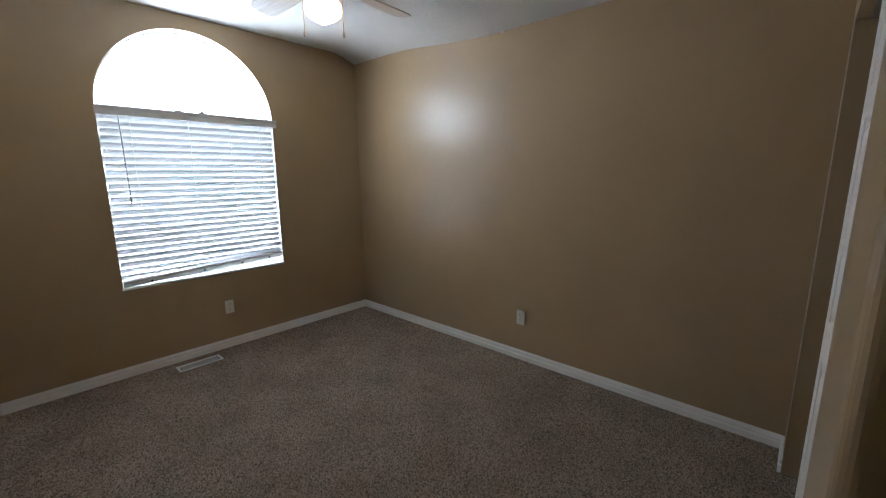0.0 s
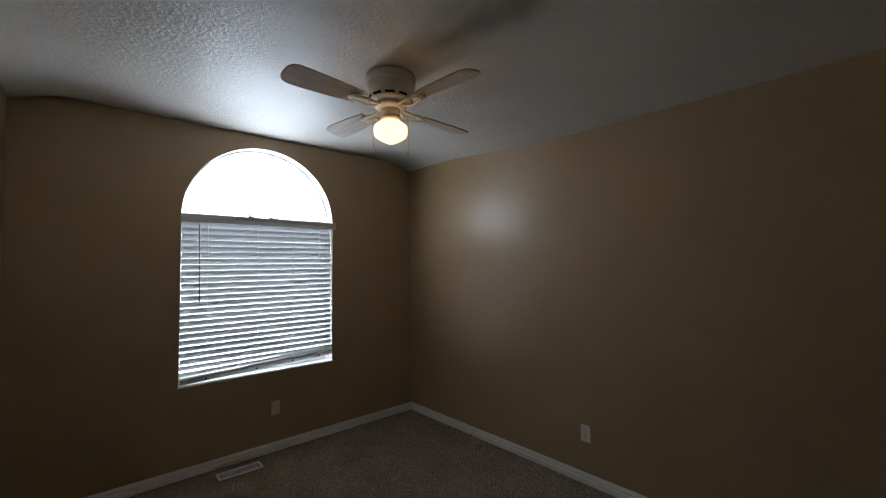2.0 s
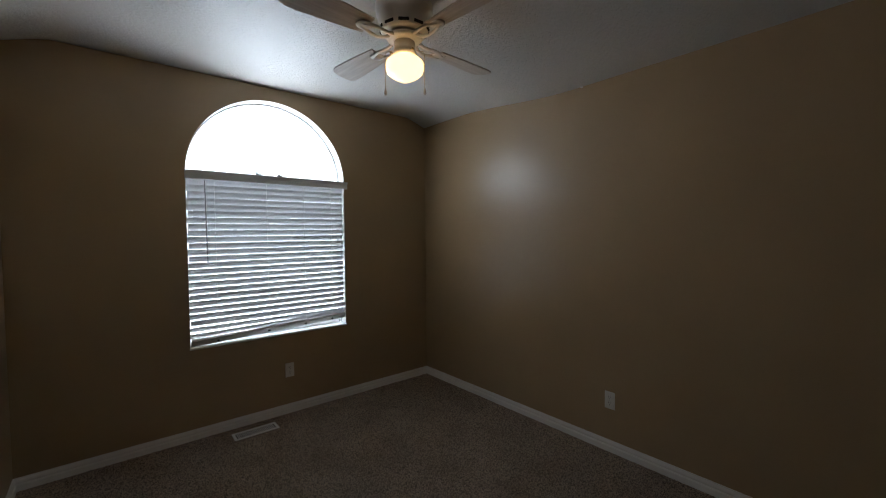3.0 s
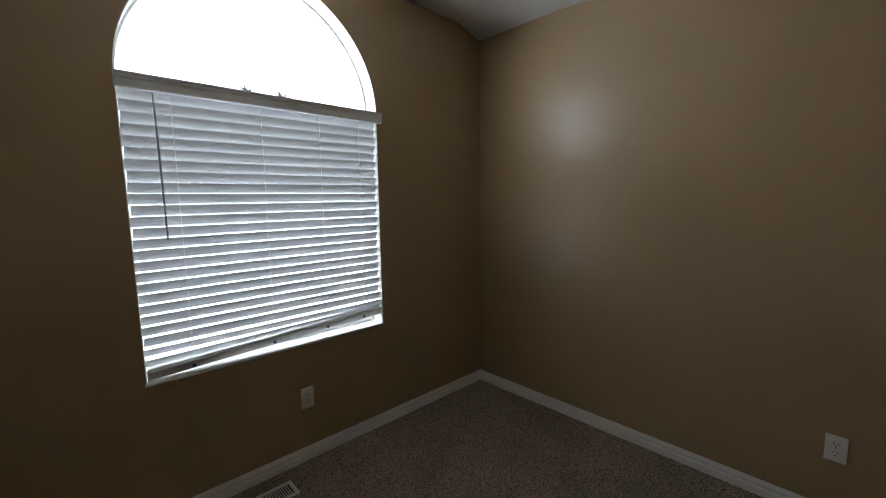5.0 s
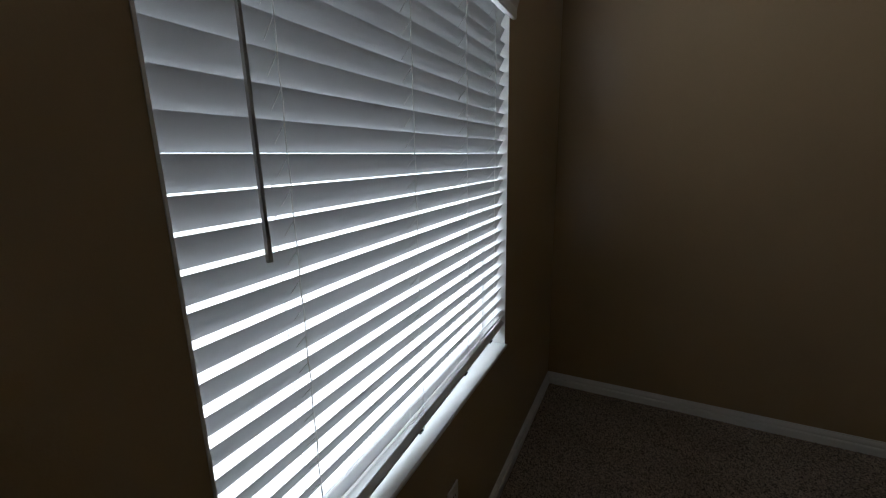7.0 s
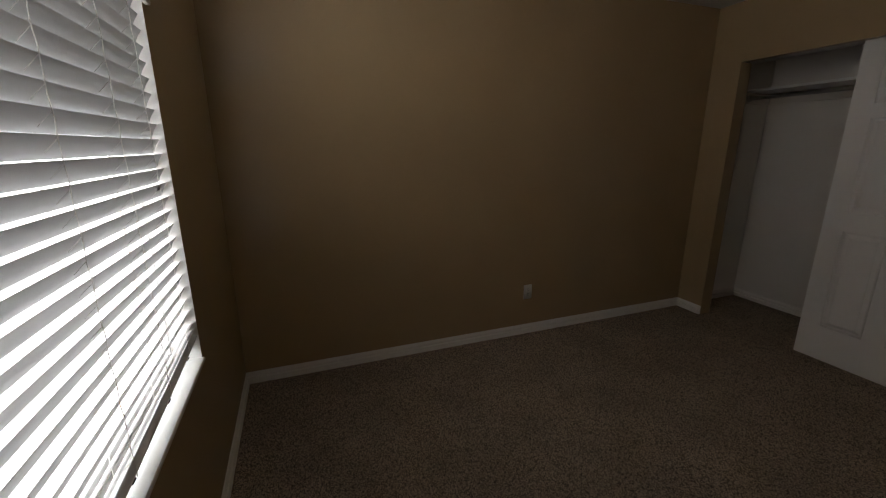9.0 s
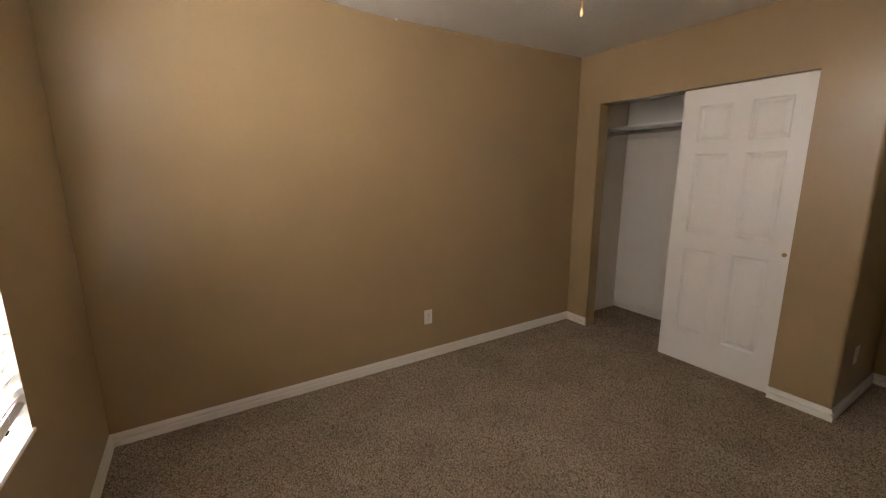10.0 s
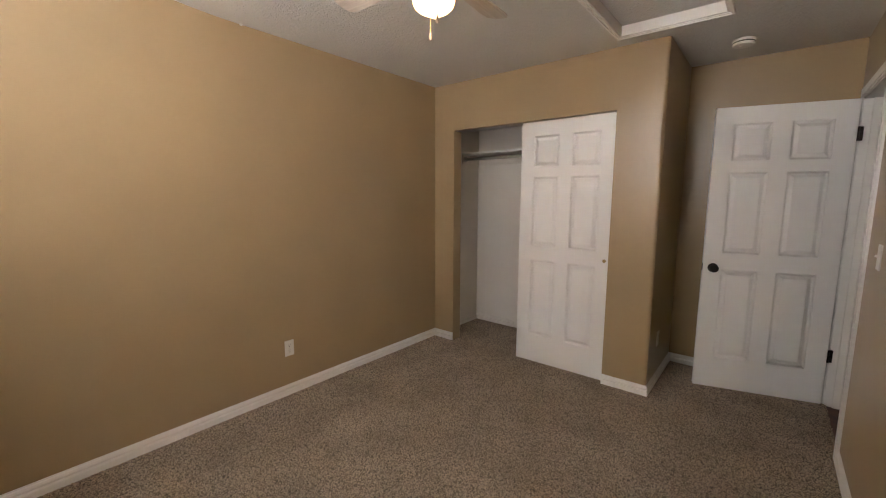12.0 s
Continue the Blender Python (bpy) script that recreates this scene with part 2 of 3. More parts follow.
def window_wall():
    bm = bmesh.new()
    arch = [(WIN_C - WIN_RAD * math.cos(math.pi * k / 40), SPRING + WIN_RAD * math.sin(math.pi * k / 40)) for k in range(41)]
    for y in (0.0, OUT):
        def quad(*c):
            bm.faces.new([bm.verts.new((x, y, z)) for x, z in c])
        quad((LEFT - 0.12, 0), (WIN_L, 0), (WIN_L, SPRING), (LEFT - 0.12, SPRING))
        quad((WIN_R, 0), (0.12, 0), (0.12, SPRING), (WIN_R, SPRING))
        quad((LEFT - 0.12, SPRING), (WIN_L, SPRING), (WIN_L, TOP), (LEFT - 0.12, TOP))
        quad((WIN_R, SPRING), (0.12, SPRING), (0.12, TOP), (WIN_R, TOP))
        quad((WIN_L, 0), (WIN_R, 0), (WIN_R, WIN_SILL), (WIN_L, WIN_SILL))
        for a, b in zip(arch, arch[1:]):
            quad(a, b, (b[0], TOP), (a[0], TOP))
    loop = [(WIN_L, WIN_SILL), (WIN_L, SPRING), *arch[1:-1], (WIN_R, SPRING), (WIN_R, WIN_SILL)]
    for a, b in zip(loop, loop[1:] + loop[:1]):
        bm.faces.new([bm.verts.new(c) for c in ((a[0], 0, a[1]), (b[0], 0, b[1]), (b[0], OUT, b[1]), (a[0], OUT, a[1]))])
    outer = [(LEFT - 0.12, 0), (0.12, 0), (0.12, TOP), (LEFT - 0.12, TOP)]
    for a, b in zip(outer, outer[1:] + outer[:1]):
        bm.faces.new([bm.verts.new(c) for c in ((a[0], 0, a[1]), (b[0], 0, b[1]), (b[0], OUT, b[1]), (a[0], OUT, a[1]))])
    bmesh.ops.remove_doubles(bm, verts=bm.verts[:], dist=1e-5)
    return bm


def smooth_step(a, b, v):
    t = min(1, max(0, (v - a) / (b - a)))
    return t * t * (3 - 2 * t)


def ceiling_height(x, y):
    """Level over most of the room, lifting towards the arched window."""
    near = smooth_step(-1.75, -0.55, y)
    crown = smooth_step(-0.06, 0.26, -x) * smooth_step(-0.06, 0.26, x - LEFT)
    return CEILING + 0.08 * near + 0.077 * crown * smooth_step(-1.5, -0.05, y)


HATCH = (-2.30, -1.74, -3.40, -2.62)  # x0, x1, y0, y1 of the attic opening


def ceiling_mesh():
    def cuts(lo, hi, extra, step):
        n = max(1, round((hi - lo) / step))
        return sorted({round(lo + (hi - lo) * k / n, 4) for k in range(n + 1)} | set(extra))
    xs = cuts(LEFT - 0.05, 0.05, HATCH[:2], 0.055)
    ys = cuts(BACK - 0.05, 0.02, HATCH[2:], 0.06)
    bm = bmesh.new()
    def inside(i, j):
        cx, cy = (xs[i] + xs[i + 1]) / 2, (ys[j] + ys[j + 1]) / 2
        return HATCH[0] < cx < HATCH[1] and HATCH[2] < cy < HATCH[3]
    low = [[bm.verts.new((x, y, ceiling_height(x, y))) for y in ys] for x in xs]
    top = [[bm.verts.new((x, y, 2.80)) for y in ys] for x in xs]
    nx, ny = len(xs) - 1, len(ys) - 1
    for i in range(nx):
        for j in range(ny):
            if inside(i, j):
                continue
            bm.faces.new((low[i][j], low[i][j + 1], low[i + 1][j + 1], low[i + 1][j]))
            bm.faces.new((top[i][j], top[i + 1][j], top[i + 1][j + 1], top[i][j + 1]))
            for di, dj, a, b in ((-1, 0, (i, j), (i, j + 1)), (1, 0, (i + 1, j), (i + 1, j + 1)), (0, -1, (i, j), (i + 1, j)), (0, 1, (i, j + 1), (i + 1, j + 1))):
                p, q = i + di, j + dj
                if p < 0 or q < 0 or p >= nx or q >= ny or inside(p, q):
                    bm.faces.new((low[a[0]][a[1]], low[b[0]][b[1]], top[b[0]][b[1]], top[a[0]][a[1]]))
    return bm


# ---- structure ----
structure("floor", box((LEFT - 0.012, BACK, -0.12), (0, 0, 0.007)), BACKING, "speckled brown cut-pile carpet over the whole bedroom floor", "floor")
structure("wall_north", window_wall(), TAN, "tan painted wall with an arched window opening", "wall")
structure("wall_east", box((0, CLOSET_Y - 0.05, 0), (0.12, 0, TOP)), TAN, "plain tan satin-painted bedroom wall", "wall")
structure("wall_closet_side", box((0, CLOSET_BACK - 0.1, 0), (0.12, CLOSET_Y - 0.05, TOP)), CLOSET, "off-white painted closet side wall", "wall")

near_wall = box((LEFT - 0.12, DOOR_B, 0), (LEFT, 0, TOP))
structure("wall_west", near_wall, TAN, "tan painted wall beside the doorway", "wall")
structure("wall_west_end", box((LEFT - 0.12, BACK - 0.12, 0), (LEFT, DOOR_A, TOP)), TAN, "short tan wall behind the open door", "wall")
structure("wall_over_door", box((LEFT - 0.12, DOOR_A, DOOR_TOP), (LEFT, DOOR_B, TOP)), TAN, "tan wall above the doorway", "wall")
structure("wall_south", box((LEFT, BACK - 0.12, 0), (SIDE + 0.11, BACK, TOP)), TAN, "tan painted end wall of the door alcove", "wall")

corner = [(SIDE + 0.022 - 0.022 * math.sin(a), CLOSET_Y - 0.022 + 0.022 * math.cos(a)) for a in (math.pi / 2 * k / 6 for k in range(7))]
structure("wall_closet_front_right", prism([(OPEN_R, CLOSET_Y), *corner, (SIDE, BACK), (SIDE + 0.11, BACK), (SIDE + 0.11, CLOSET_Y - 0.115), (OPEN_R, CLOSET_Y - 0.115)], 0, TOP),
          TAN, "tan closet wall with a rounded outer corner", "wall")
structure("wall_closet_front_left", box((OPEN_L, CLOSET_Y - 0.115, 0), (0, CLOSET_Y, TOP)), TAN, "narrow tan wall beside the closet opening", "wall")
structure("wall_closet_header", box((OPEN_R, CLOSET_Y - 0.115, OPEN_TOP), (OPEN_L, CLOSET_Y, TOP)), TAN, "tan wall above the closet opening", "wall")
structure("wall_closet_back", box((SIDE + 0.11, CLOSET_BACK - 0.1, 0), (0, CLOSET_BACK, TOP)), CLOSET, "off-white painted back wall of the closet", "wall")
# closet's inner faces
structure("wall_closet_lining", box((SIDE + 0.11, CLOSET_BACK, 0), (SIDE + 0.114, CLOSET_Y - 0.115, TOP)), CLOSET, "off-white inner face of the closet end", "wall")
structure("wall_closet_lining_front", box((OPEN_L + 0.002, CLOSET_Y - 0.119, 0), (0, CLOSET_Y - 0.115, TOP)), CLOSET, "off-white inner face of the closet front", "wall")
cl = structure("ceiling", ceiling_mesh(), CEIL, "white knockdown-textured drywall ceiling", "ceiling")
for p in cl.data.polygons:
    p.use_smooth = abs(p.normal.z) > 0.7 and p.center.z < 2.75

# outside the window: the bright sky
structure("backdrop", prism([(-4.0, 0.25), (-4.0, 1.6), (1.1, 1.6), (1.1, 0.25), (1.12, 0.25), (1.12, 1.62), (-4.02, 1.62), (-4.02, 0.25)], -0.4, 5.6), SKYDROP, "plain bright overcast sky outside the window", "backdrop")

# unseen emissive sheet, added to throw light up at the ceiling and slats
structure("ground", box((-4.0, 0.17, -0.42), (1.1, 1.6, -0.40)), SKYDROP, "unseen glowing sheet for pale ground, added to light ceiling and blind from below", "ground")

# hallway beyond the doorway
structure("hall_floor", box((LEFT - 1.3, DOOR_A - 1.0, -0.12), (LEFT - 0.012, DOOR_B + 1.0, -0.004)), WOOD, "dark brown wood hallway floor", "floor")
structure("hall_wall", box((LEFT - 1.42, DOOR_A - 1.0, -0.12), (LEFT - 1.3, DOOR_B + 1.0, TOP)), TAN, "plain tan hallway wall", "wall")
structure("hall_wall_end", box((LEFT - 1.3, DOOR_A - 1.12, -0.12), (LEFT - 0.12, DOOR_A - 1.0, TOP)), TAN, "plain tan hallway end wall", "wall")
structure("hall_wall_far", box((LEFT - 1.3, DOOR_B + 1.0, -0.12), (LEFT - 0.12, DOOR_B + 1.12, TOP)), TAN, "plain tan hallway wall", "wall")
structure("hall_wall_inner", box((LEFT - 0.12, DOOR_A - 1.12, -0.12), (LEFT, BACK - 0.12, TOP)), TAN, "plain tan hallway wall", "wall")
structure("hall_ceiling", box((LEFT - 1.42, DOOR_A - 1.12, TOP), (LEFT - 0.0, DOOR_B + 1.12, TOP + 0.1)), CEIL, "plain white hallway ceiling", "ceiling")

BASE = [(0, 0), (0.015, 0), (0.015, 0.038), (0.0142, 0.0415), (0.0120, 0.0445), (0.0028, 0.0465), (0.0028, 0.0555), (0.0110, 0.0570), (0.0118, 0.062), (0.0090, 0.071), (0.0045, 0.077), (0.004, 0.083), (0, 0.083)]
structure("baseboard", sweep(BASE, [(OPEN_L, CLOSET_Y), (0, CLOSET_Y), (0, 0), (LEFT, 0), (LEFT, DOOR_B + 0.052)]), TRIM, "white moulded baseboard round the bedroom", "baseboard")
structure("baseboard_alcove", sweep(BASE, [(LEFT, DOOR_A - 0.052), (LEFT, BACK), (SIDE, BACK), (SIDE, CLOSET_Y), (OPEN_R, CLOSET_Y)]), TRIM, "white moulded baseboard round the alcove and closet corner", "baseboard")
structure("baseboard_closet", sweep(BASE, [(SIDE + 0.114, CLOSET_Y - 0.13), (SIDE + 0.114, CLOSET_BACK), (0, CLOSET_BACK), (0, CLOSET_Y - 0.119)]), CLOSET, "off-white baseboard inside the closet", "baseboard")


# ---- window ----
def arch_points(radius, n=40, spring=SPRING):
    return [(WIN_C - radius * math.cos(math.pi * k / n), spring + radius * math.sin(math.pi * k / n)) for k in range(n + 1)]


def band(outer, inner, y0, y1, closed=False):
    """A flat band between two outlines in the window's plane, with depth."""
    bm = bmesh.new()
    rows = [[bm.verts.new((x, y, z)) for x, z in line] for line, y in ((outer, y0), (inner, y0), (inner, y1), (outer, y1))]
    n = len(outer)
    for r in range(4):
        a, b = rows[r], rows[(r + 1) % 4]
        for k in range(n if closed else n - 1):
            bm.faces.new((a[k], a[(k + 1) % n], b[(k + 1) % n], b[k]))
    if not closed:
        bm.faces.new([r[0] for r in rows])
        bm.faces.new([r[n - 1] for r in rows])
    return bm


def outline(inset, bottom=0.0):
    """The opening's outline from the sill's left end over the arch to its right end."""
    return [(WIN_L + inset, WIN_SILL + bottom), *arch_points(WIN_RAD - inset), (WIN_R - inset, WIN_SILL + bottom)]


window = thing("window_1", pose(0, 0, 0), "arched white vinyl window above a closed rectangular sash", "window", kind="structure")
part("window_lining", band(outline(0.0), outline(0.004), -0.0015, 0.155), TRIM, window, "white painted window reveal")
part("window_frame", band(outline(0.004), outline(0.015), 0.092, 0.125), VINYL, window)
part("transom", box((WIN_L + 0.022, 0.094, SPRING - 0.03), (WIN_R - 0.022, 0.120, SPRING + 0.03), 0.004), VINYL, window)
part("window_sill", sweep([(-0.155, 0.002), (0.006, 0.002), (0.010, 0.006), (0.010, 0.013), (0.006, 0.017), (-0.155, 0.017)], [(WIN_R + 0.004, 0), (WIN_L - 0.004, 0)]), TRIM, window, "glossy white window sill").location.z = WIN_SILL - 0.012
part("bottom_rail", box((WIN_L + 0.022, 0.094, WIN_SILL + 0.006), (WIN_R - 0.022, 0.120, WIN_SILL + 0.05), 0.004), VINYL, window)
pane_arch = bmesh.new()
pane_arch.faces.new([pane_arch.verts.new((x, 0.107, z)) for x, z in arch_points(WIN_RAD - 0.014) if z >= SPRING - 1])
pane = part("pane", pane_arch, GLASS, window)
pane.visible_shadow = False
for x0, x1 in ((WIN_L + 0.022, WIN_R - 0.022),):
    pb = bmesh.new()
    pb.faces.new([pb.verts.new(c) for c in ((x0, 0.107, WIN_SILL + 0.05), (x1, 0.107, WIN_SILL + 0.05), (x1, 0.107, SPRING - 0.03), (x0, 0.107, SPRING - 0.03))])
    pane = part("pane", pb, GLASS, window)
    pane.visible_shadow = False

# ---- blind ----
blind = thing("window_blind", pose(0, 0, 0), "white faux wood venetian blind, tilted shut, its bottom rail hanging crooked", "blind")
SLAT_Y, PITCH, TILT, FIRST, COUNT = 0.024, 0.0460, radians(-63), 1.846, 25
S0, S1 = WIN_L + 0.008, WIN_R - 0.005


def slat_mesh():
    """One slat, 50 mm deep and 3 mm thick, slightly crowned, 1 m long about its middle."""
    bm = bmesh.new()
    rows = []
    for side in (1, -1):
        for k in range(7):
            u = -0.025 + 0.05 * k / 6
            u = u if side > 0 else -u
            crown = 0.0034 * (1 - (u / 0.025) ** 2)
            edge = 0.0014 * (1 - abs(u / 0.025) ** 6)
            rows.append((u, crown + side * edge))
    ends = [[bm.verts.new((x, u, w)) for u, w in rows] for x in (-0.5, 0.5)]
    n = len(rows)
    for k in range(n):
        bm.faces.new((ends[0][k], ends[0][(k + 1) % n], ends[1][(k + 1) % n], ends[1][k]))
    bm.faces.new(ends[0])
    bm.faces.new(ends[1])
    bmesh.ops.remove_doubles(bm, verts=bm.verts[:], dist=1e-5)
    me = mesh_from("slat", bm, SLAT)
    me.shade_smooth()
    me.set_sharp_from_angle(angle=radians(30))
    return me


RAIL_L, RAIL_R = 0.692, 0.742   # middle of the bottom rail at its two ends
slat_data = slat_mesh()
rng = random.Random(4)
for k in range(COUNT):
    zl = FIRST - PITCH * k
    zr = max(zl + 0.005 + rng.uniform(-0.001, 0.001), RAIL_R + 0.026 + 0.016 * (COUNT - 1 - k))
    zl = max(zl, RAIL_L + 0.038)
    turn = TILT + radians(rng.uniform(-1.5, 1.5)) + (radians(12) if k > COUNT - 3 else 0)
    s = new("slat", slat_data)
    s.parent = blind
    lean = math.atan2(zr - zl, S1 - S0)
    shift = rng.uniform(-0.003, 0.003)
    s.matrix_basis = Matrix.Translation(((S0 + S1) / 2 + shift, SLAT_Y, (zl + zr) / 2)) @ Matrix.Rotation(-lean, 4, "Y") @ Matrix.Rotation(turn, 4, "X") @ Matrix.Diagonal((S1 - S0, 1, 1, 1))

part("headrail", box((WIN_L + 0.008, 0.004, 1.876), (WIN_R - 0.008, 0.070, 1.905), 0.003), VINYL, blind)
VAL = [(0, 0), (0.012, 0), (0.015, 0.006), (0.015, 0.034), (0.019, 0.040), (0.019, 0.046), (0.023, 0.052), (0.023, 0.060), (0, 0.060)]
valance = part("valance", sweep(VAL, [(WIN_R + 0.024, -0.004), (WIN_L - 0.003, -0.004)]), BLINDW, blind, "white moulded valance")
valance.location.z = 1.861
part("valance_top", box((WIN_L - 0.0, -0.004, 1.909), (WIN_R + 0.0, 0.075, 1.915)), BLINDW, blind)
rail_bm = box((-0.5 * (S1 - S0), -0.026, -0.010), (0.5 * (S1 - S0) + 0.009, 0.026, 0.010), 0.004)
rail = part("bottom_rail", rail_bm, BLINDW, blind, "white crooked bottom rail")
rail_lean = math.atan2(RAIL_R - RAIL_L, S1 - S0)
rail.matrix_basis = Matrix.Translation(((S0 + S1) / 2, SLAT_Y - 0.002, (RAIL_L + RAIL_R) / 2)) @ Matrix.Rotation(-rail_lean, 4, "Y") @ Matrix.Rotation(radians(-58), 4, "X")
for fx in (0.145, 0.45, 0.70, 0.90):
    x = S0 + fx * (S1 - S0)
    zb = RAIL_L + fx * (RAIL_R - RAIL_L)
    cord = bmesh.new()
    add_tube(cord, [(x, SLAT_Y - 0.020 + 0.0015 * math.sin(4 * k), zb + (1.87 - zb) * k / 30) for k in range(31)], 0.0011, 5)
    add_tube(cord, [(x + 0.004, SLAT_Y + 0.024, zb), (x + 0.004, SLAT_Y + 0.024, 1.87)], 0.0011, 5)
    for k in range(COUNT):
        z = FIRST - PITCH * k
        add_tube(cord, [(x, SLAT_Y - 0.019, z + 0.018), (x + 0.004, SLAT_Y + 0.022, z - 0.024)], 0.0008, 4)
    part("ladder_cord", cord, CORD, blind)
    part("cord_plug", lathe([(0.002, -0.0155), (0.007, -0.015), (0.0085, -0.011), (0.0085, -0.0095)], (x - (S0 + S1) / 2, 0.004, 0), steps=14), DARK, rail)
wand = part("tilt_wand", tube([(-1.975, 0.002, 1.858), (-1.972, 0.001, 1.60), (-1.970, 0.001, 1.32), (-1.9695, 0.001, 1.262)], [0.0035, 0.0042, 0.0045, 0.0058], 6), WANDM, blind, "grey hexagonal tilt wand")
part("wand_hook", tube([(-1.975, 0.014, 1.878), (-1.975, 0.006, 1.878), (-1.975, 0.002, 1.870), (-1.975, 0.002, 1.856)], 0.0018, 6), STEEL, blind)

# dried sprigs lying behind the valance
rng = random.Random(9)
for x0, lean0, n in ((-1.60, -0.45, 34), (-1.45, 0.2, 30)):
    tuft = bmesh.new()
    for k in range(n):
        a = lean0 + rng.uniform(-0.95, 0.95)
        length = rng.uniform(0.045, 0.11) * (1.0 if abs(a - lean0) < 0.45 else 0.6)
        bx = x0 + rng.uniform(-0.022, 0.022)
        pts = [(bx + length * u * math.sin(a) * (0.6 + 0.4 * u), 0.02 + rng.uniform(-0.004, 0.004), 1.915 + length * u * math.cos(a)) for u in (0, 0.35, 0.7, 1.0)]
        add_tube(tuft, pts, [0.0026, 0.0020, 0.0013, 0.0004], 4)
    tagged(part("dried_sprig", tuft, DRIED), "small grey dried plant sprig lying on the blind's valance", "plant", "sprigs on the valance")


# ---- doors ----
PANELS_Z = (0.235, 0.895, 1.015, 1.585, 1.665, 1.915)


def panel_door(ob, width, height, thick, mat):
    """Six-panel moulded door, its hinge edge at x=0, its face looking to -y, standing on z=0."""
    stile, mid = 0.112 * width / 0.76, 0.105 * width / 0.76
    pw = (width - 2 * stile - mid) / 2
    xs = [0, stile, stile + pw, stile + pw + mid, width - stile, width]
    zs = [0, *[z * height / 2.03 for z in PANELS_Z], height]
    bm = bmesh.new()
    for y in (-thick / 2, thick / 2):
        for i in range(5):
            for j in range(7):
                if i in (1, 3) and j in (1, 3, 5):
                    continue
                bm.faces.new([bm.verts.new(c) for c in ((xs[i], y, zs[j]), (xs[i + 1], y, zs[j]), (xs[i + 1], y, zs[j + 1]), (xs[i], y, zs[j + 1]))])
    rim = [(0, 0), (width, 0), (width, height), (0, height)]
    for a, b in zip(rim, rim[1:] + rim[:1]):
        bm.faces.new([bm.verts.new(c) for c in ((a[0], -thick / 2, a[1]), (b[0], -thick / 2, b[1]), (b[0], thick / 2, b[1]), (a[0], thick / 2, a[1]))])
    bmesh.ops.remove_doubles(bm, verts=bm.verts[:], dist=1e-5)
    es = [e for e in bm.edges if len(e.link_faces) == 2 and abs(e.link_faces[0].normal.dot(e.link_faces[1].normal)) < 0.3]
    bmesh.ops.bevel(bm, geom=es, offset=0.003, segments=2, affect="EDGES")
    leaf = part("door_leaf", bm, mat, ob)
    steps = ((0.0, 0.0), (0.002, 0.0044), (0.006, 0.0060), (0.009, 0.0100), (0.013, 0.0108), (0.019, 0.0108), (0.037, 0.0022), (0.039, 0.0012))
    for i in (1, 3):
        for j in (1, 3, 5):
            pb = bmesh.new()
            for sgn in (-1, 1):
                rings = []
                for inset, depth in steps:
                    x0, x1, z0, z1 = xs[i] + inset, xs[i + 1] - inset, zs[j] + inset, zs[j + 1] - inset
                    y = sgn * (thick / 2 - depth)
                    rings.append([pb.verts.new(c) for c in ((x0, y, z0), (x1, y, z0), (x1, y, z1), (x0, y, z1))])
                for a, b in zip(rings, rings[1:]):
                    for k in range(4):
                        pb.faces.new((a[k], a[(k + 1) % 4], b[(k + 1) % 4], b[k]))
                pb.faces.new(rings[len(rings) - 1])
            part("panel", pb, mat, leaf)
    return leaf


# bypass closet doors
DOORW = 0.762
front = thing("closet_door", pose(-0.927, CLOSET_Y - 0.046, 0.014, 0, 0, 180), "white six-panel sliding closet door, pushed open to one side", "door", "closet doors")
panel_door(front, DOORW, 2.012, 0.035, DOORP)
part("finger_pull", lathe([(0.003, -0.0006), (0.0085, -0.0008), (0.0095, -0.0026), (0.0115, -0.003), (0.013, -0.0016), (0.0135, 0.0006)], (DOORW - 0.046, -0.0175, 0.935), "y", 20), BRASS, front, "small round brass finger pull")
behind = copy_thing(front, pose(-0.905, CLOSET_Y - 0.112, 0.014, 0, 0, 180))
tagged(behind, "white six-panel sliding closet door, hidden behind the first", "door", "closet doors")
structure("trim_closet_track", box((OPEN_R, CLOSET_Y - 0.15, OPEN_TOP - 0.003), (OPEN_L, CLOSET_Y - 0.042, OPEN_TOP + 0.001)), STEEL, "thin metal sliding-door track under the closet header", "trim")

# closet shelf and rod
shelf = thing("closet_shelf", pose(0, 0, 0), "white closet shelf on a cleat across the closet", "shelf")
part("board", box((SIDE + 0.116, CLOSET_BACK + 0.002, 1.862), (-0.002, CLOSET_BACK + 0.312, 1.882), 0.003), TRIM, shelf)
part("back_cleat", box((SIDE + 0.116, CLOSET_BACK + 0.001, 1.772), (-0.002, CLOSET_BACK + 0.020, 1.861), 0.002), CLOSET, shelf)
part("side_cleat", box((-0.020, CLOSET_BACK + 0.021, 1.772), (-0.001, CLOSET_BACK + 0.312, 1.861), 0.002), CLOSET, shelf)
part("side_cleat", box((SIDE + 0.115, CLOSET_BACK + 0.021, 1.772), (SIDE + 0.134, CLOSET_BACK + 0.312, 1.861), 0.002), CLOSET, shelf)
rod = thing("closet_rod", pose(0, 0, 0), "chrome hanging rod below the closet shelf", "rod")
part("rod", lathe([(0.0155, SIDE + 0.136), (0.0155, -0.022)], (0, CLOSET_BACK + 0.285, 1.812), "x", 20), STEEL, rod)
part("rod_socket", lathe([(0.026, -0.034), (0.028, -0.021)], (0, CLOSET_BACK + 0.285, 1.812), "x", 20), STEEL, rod)

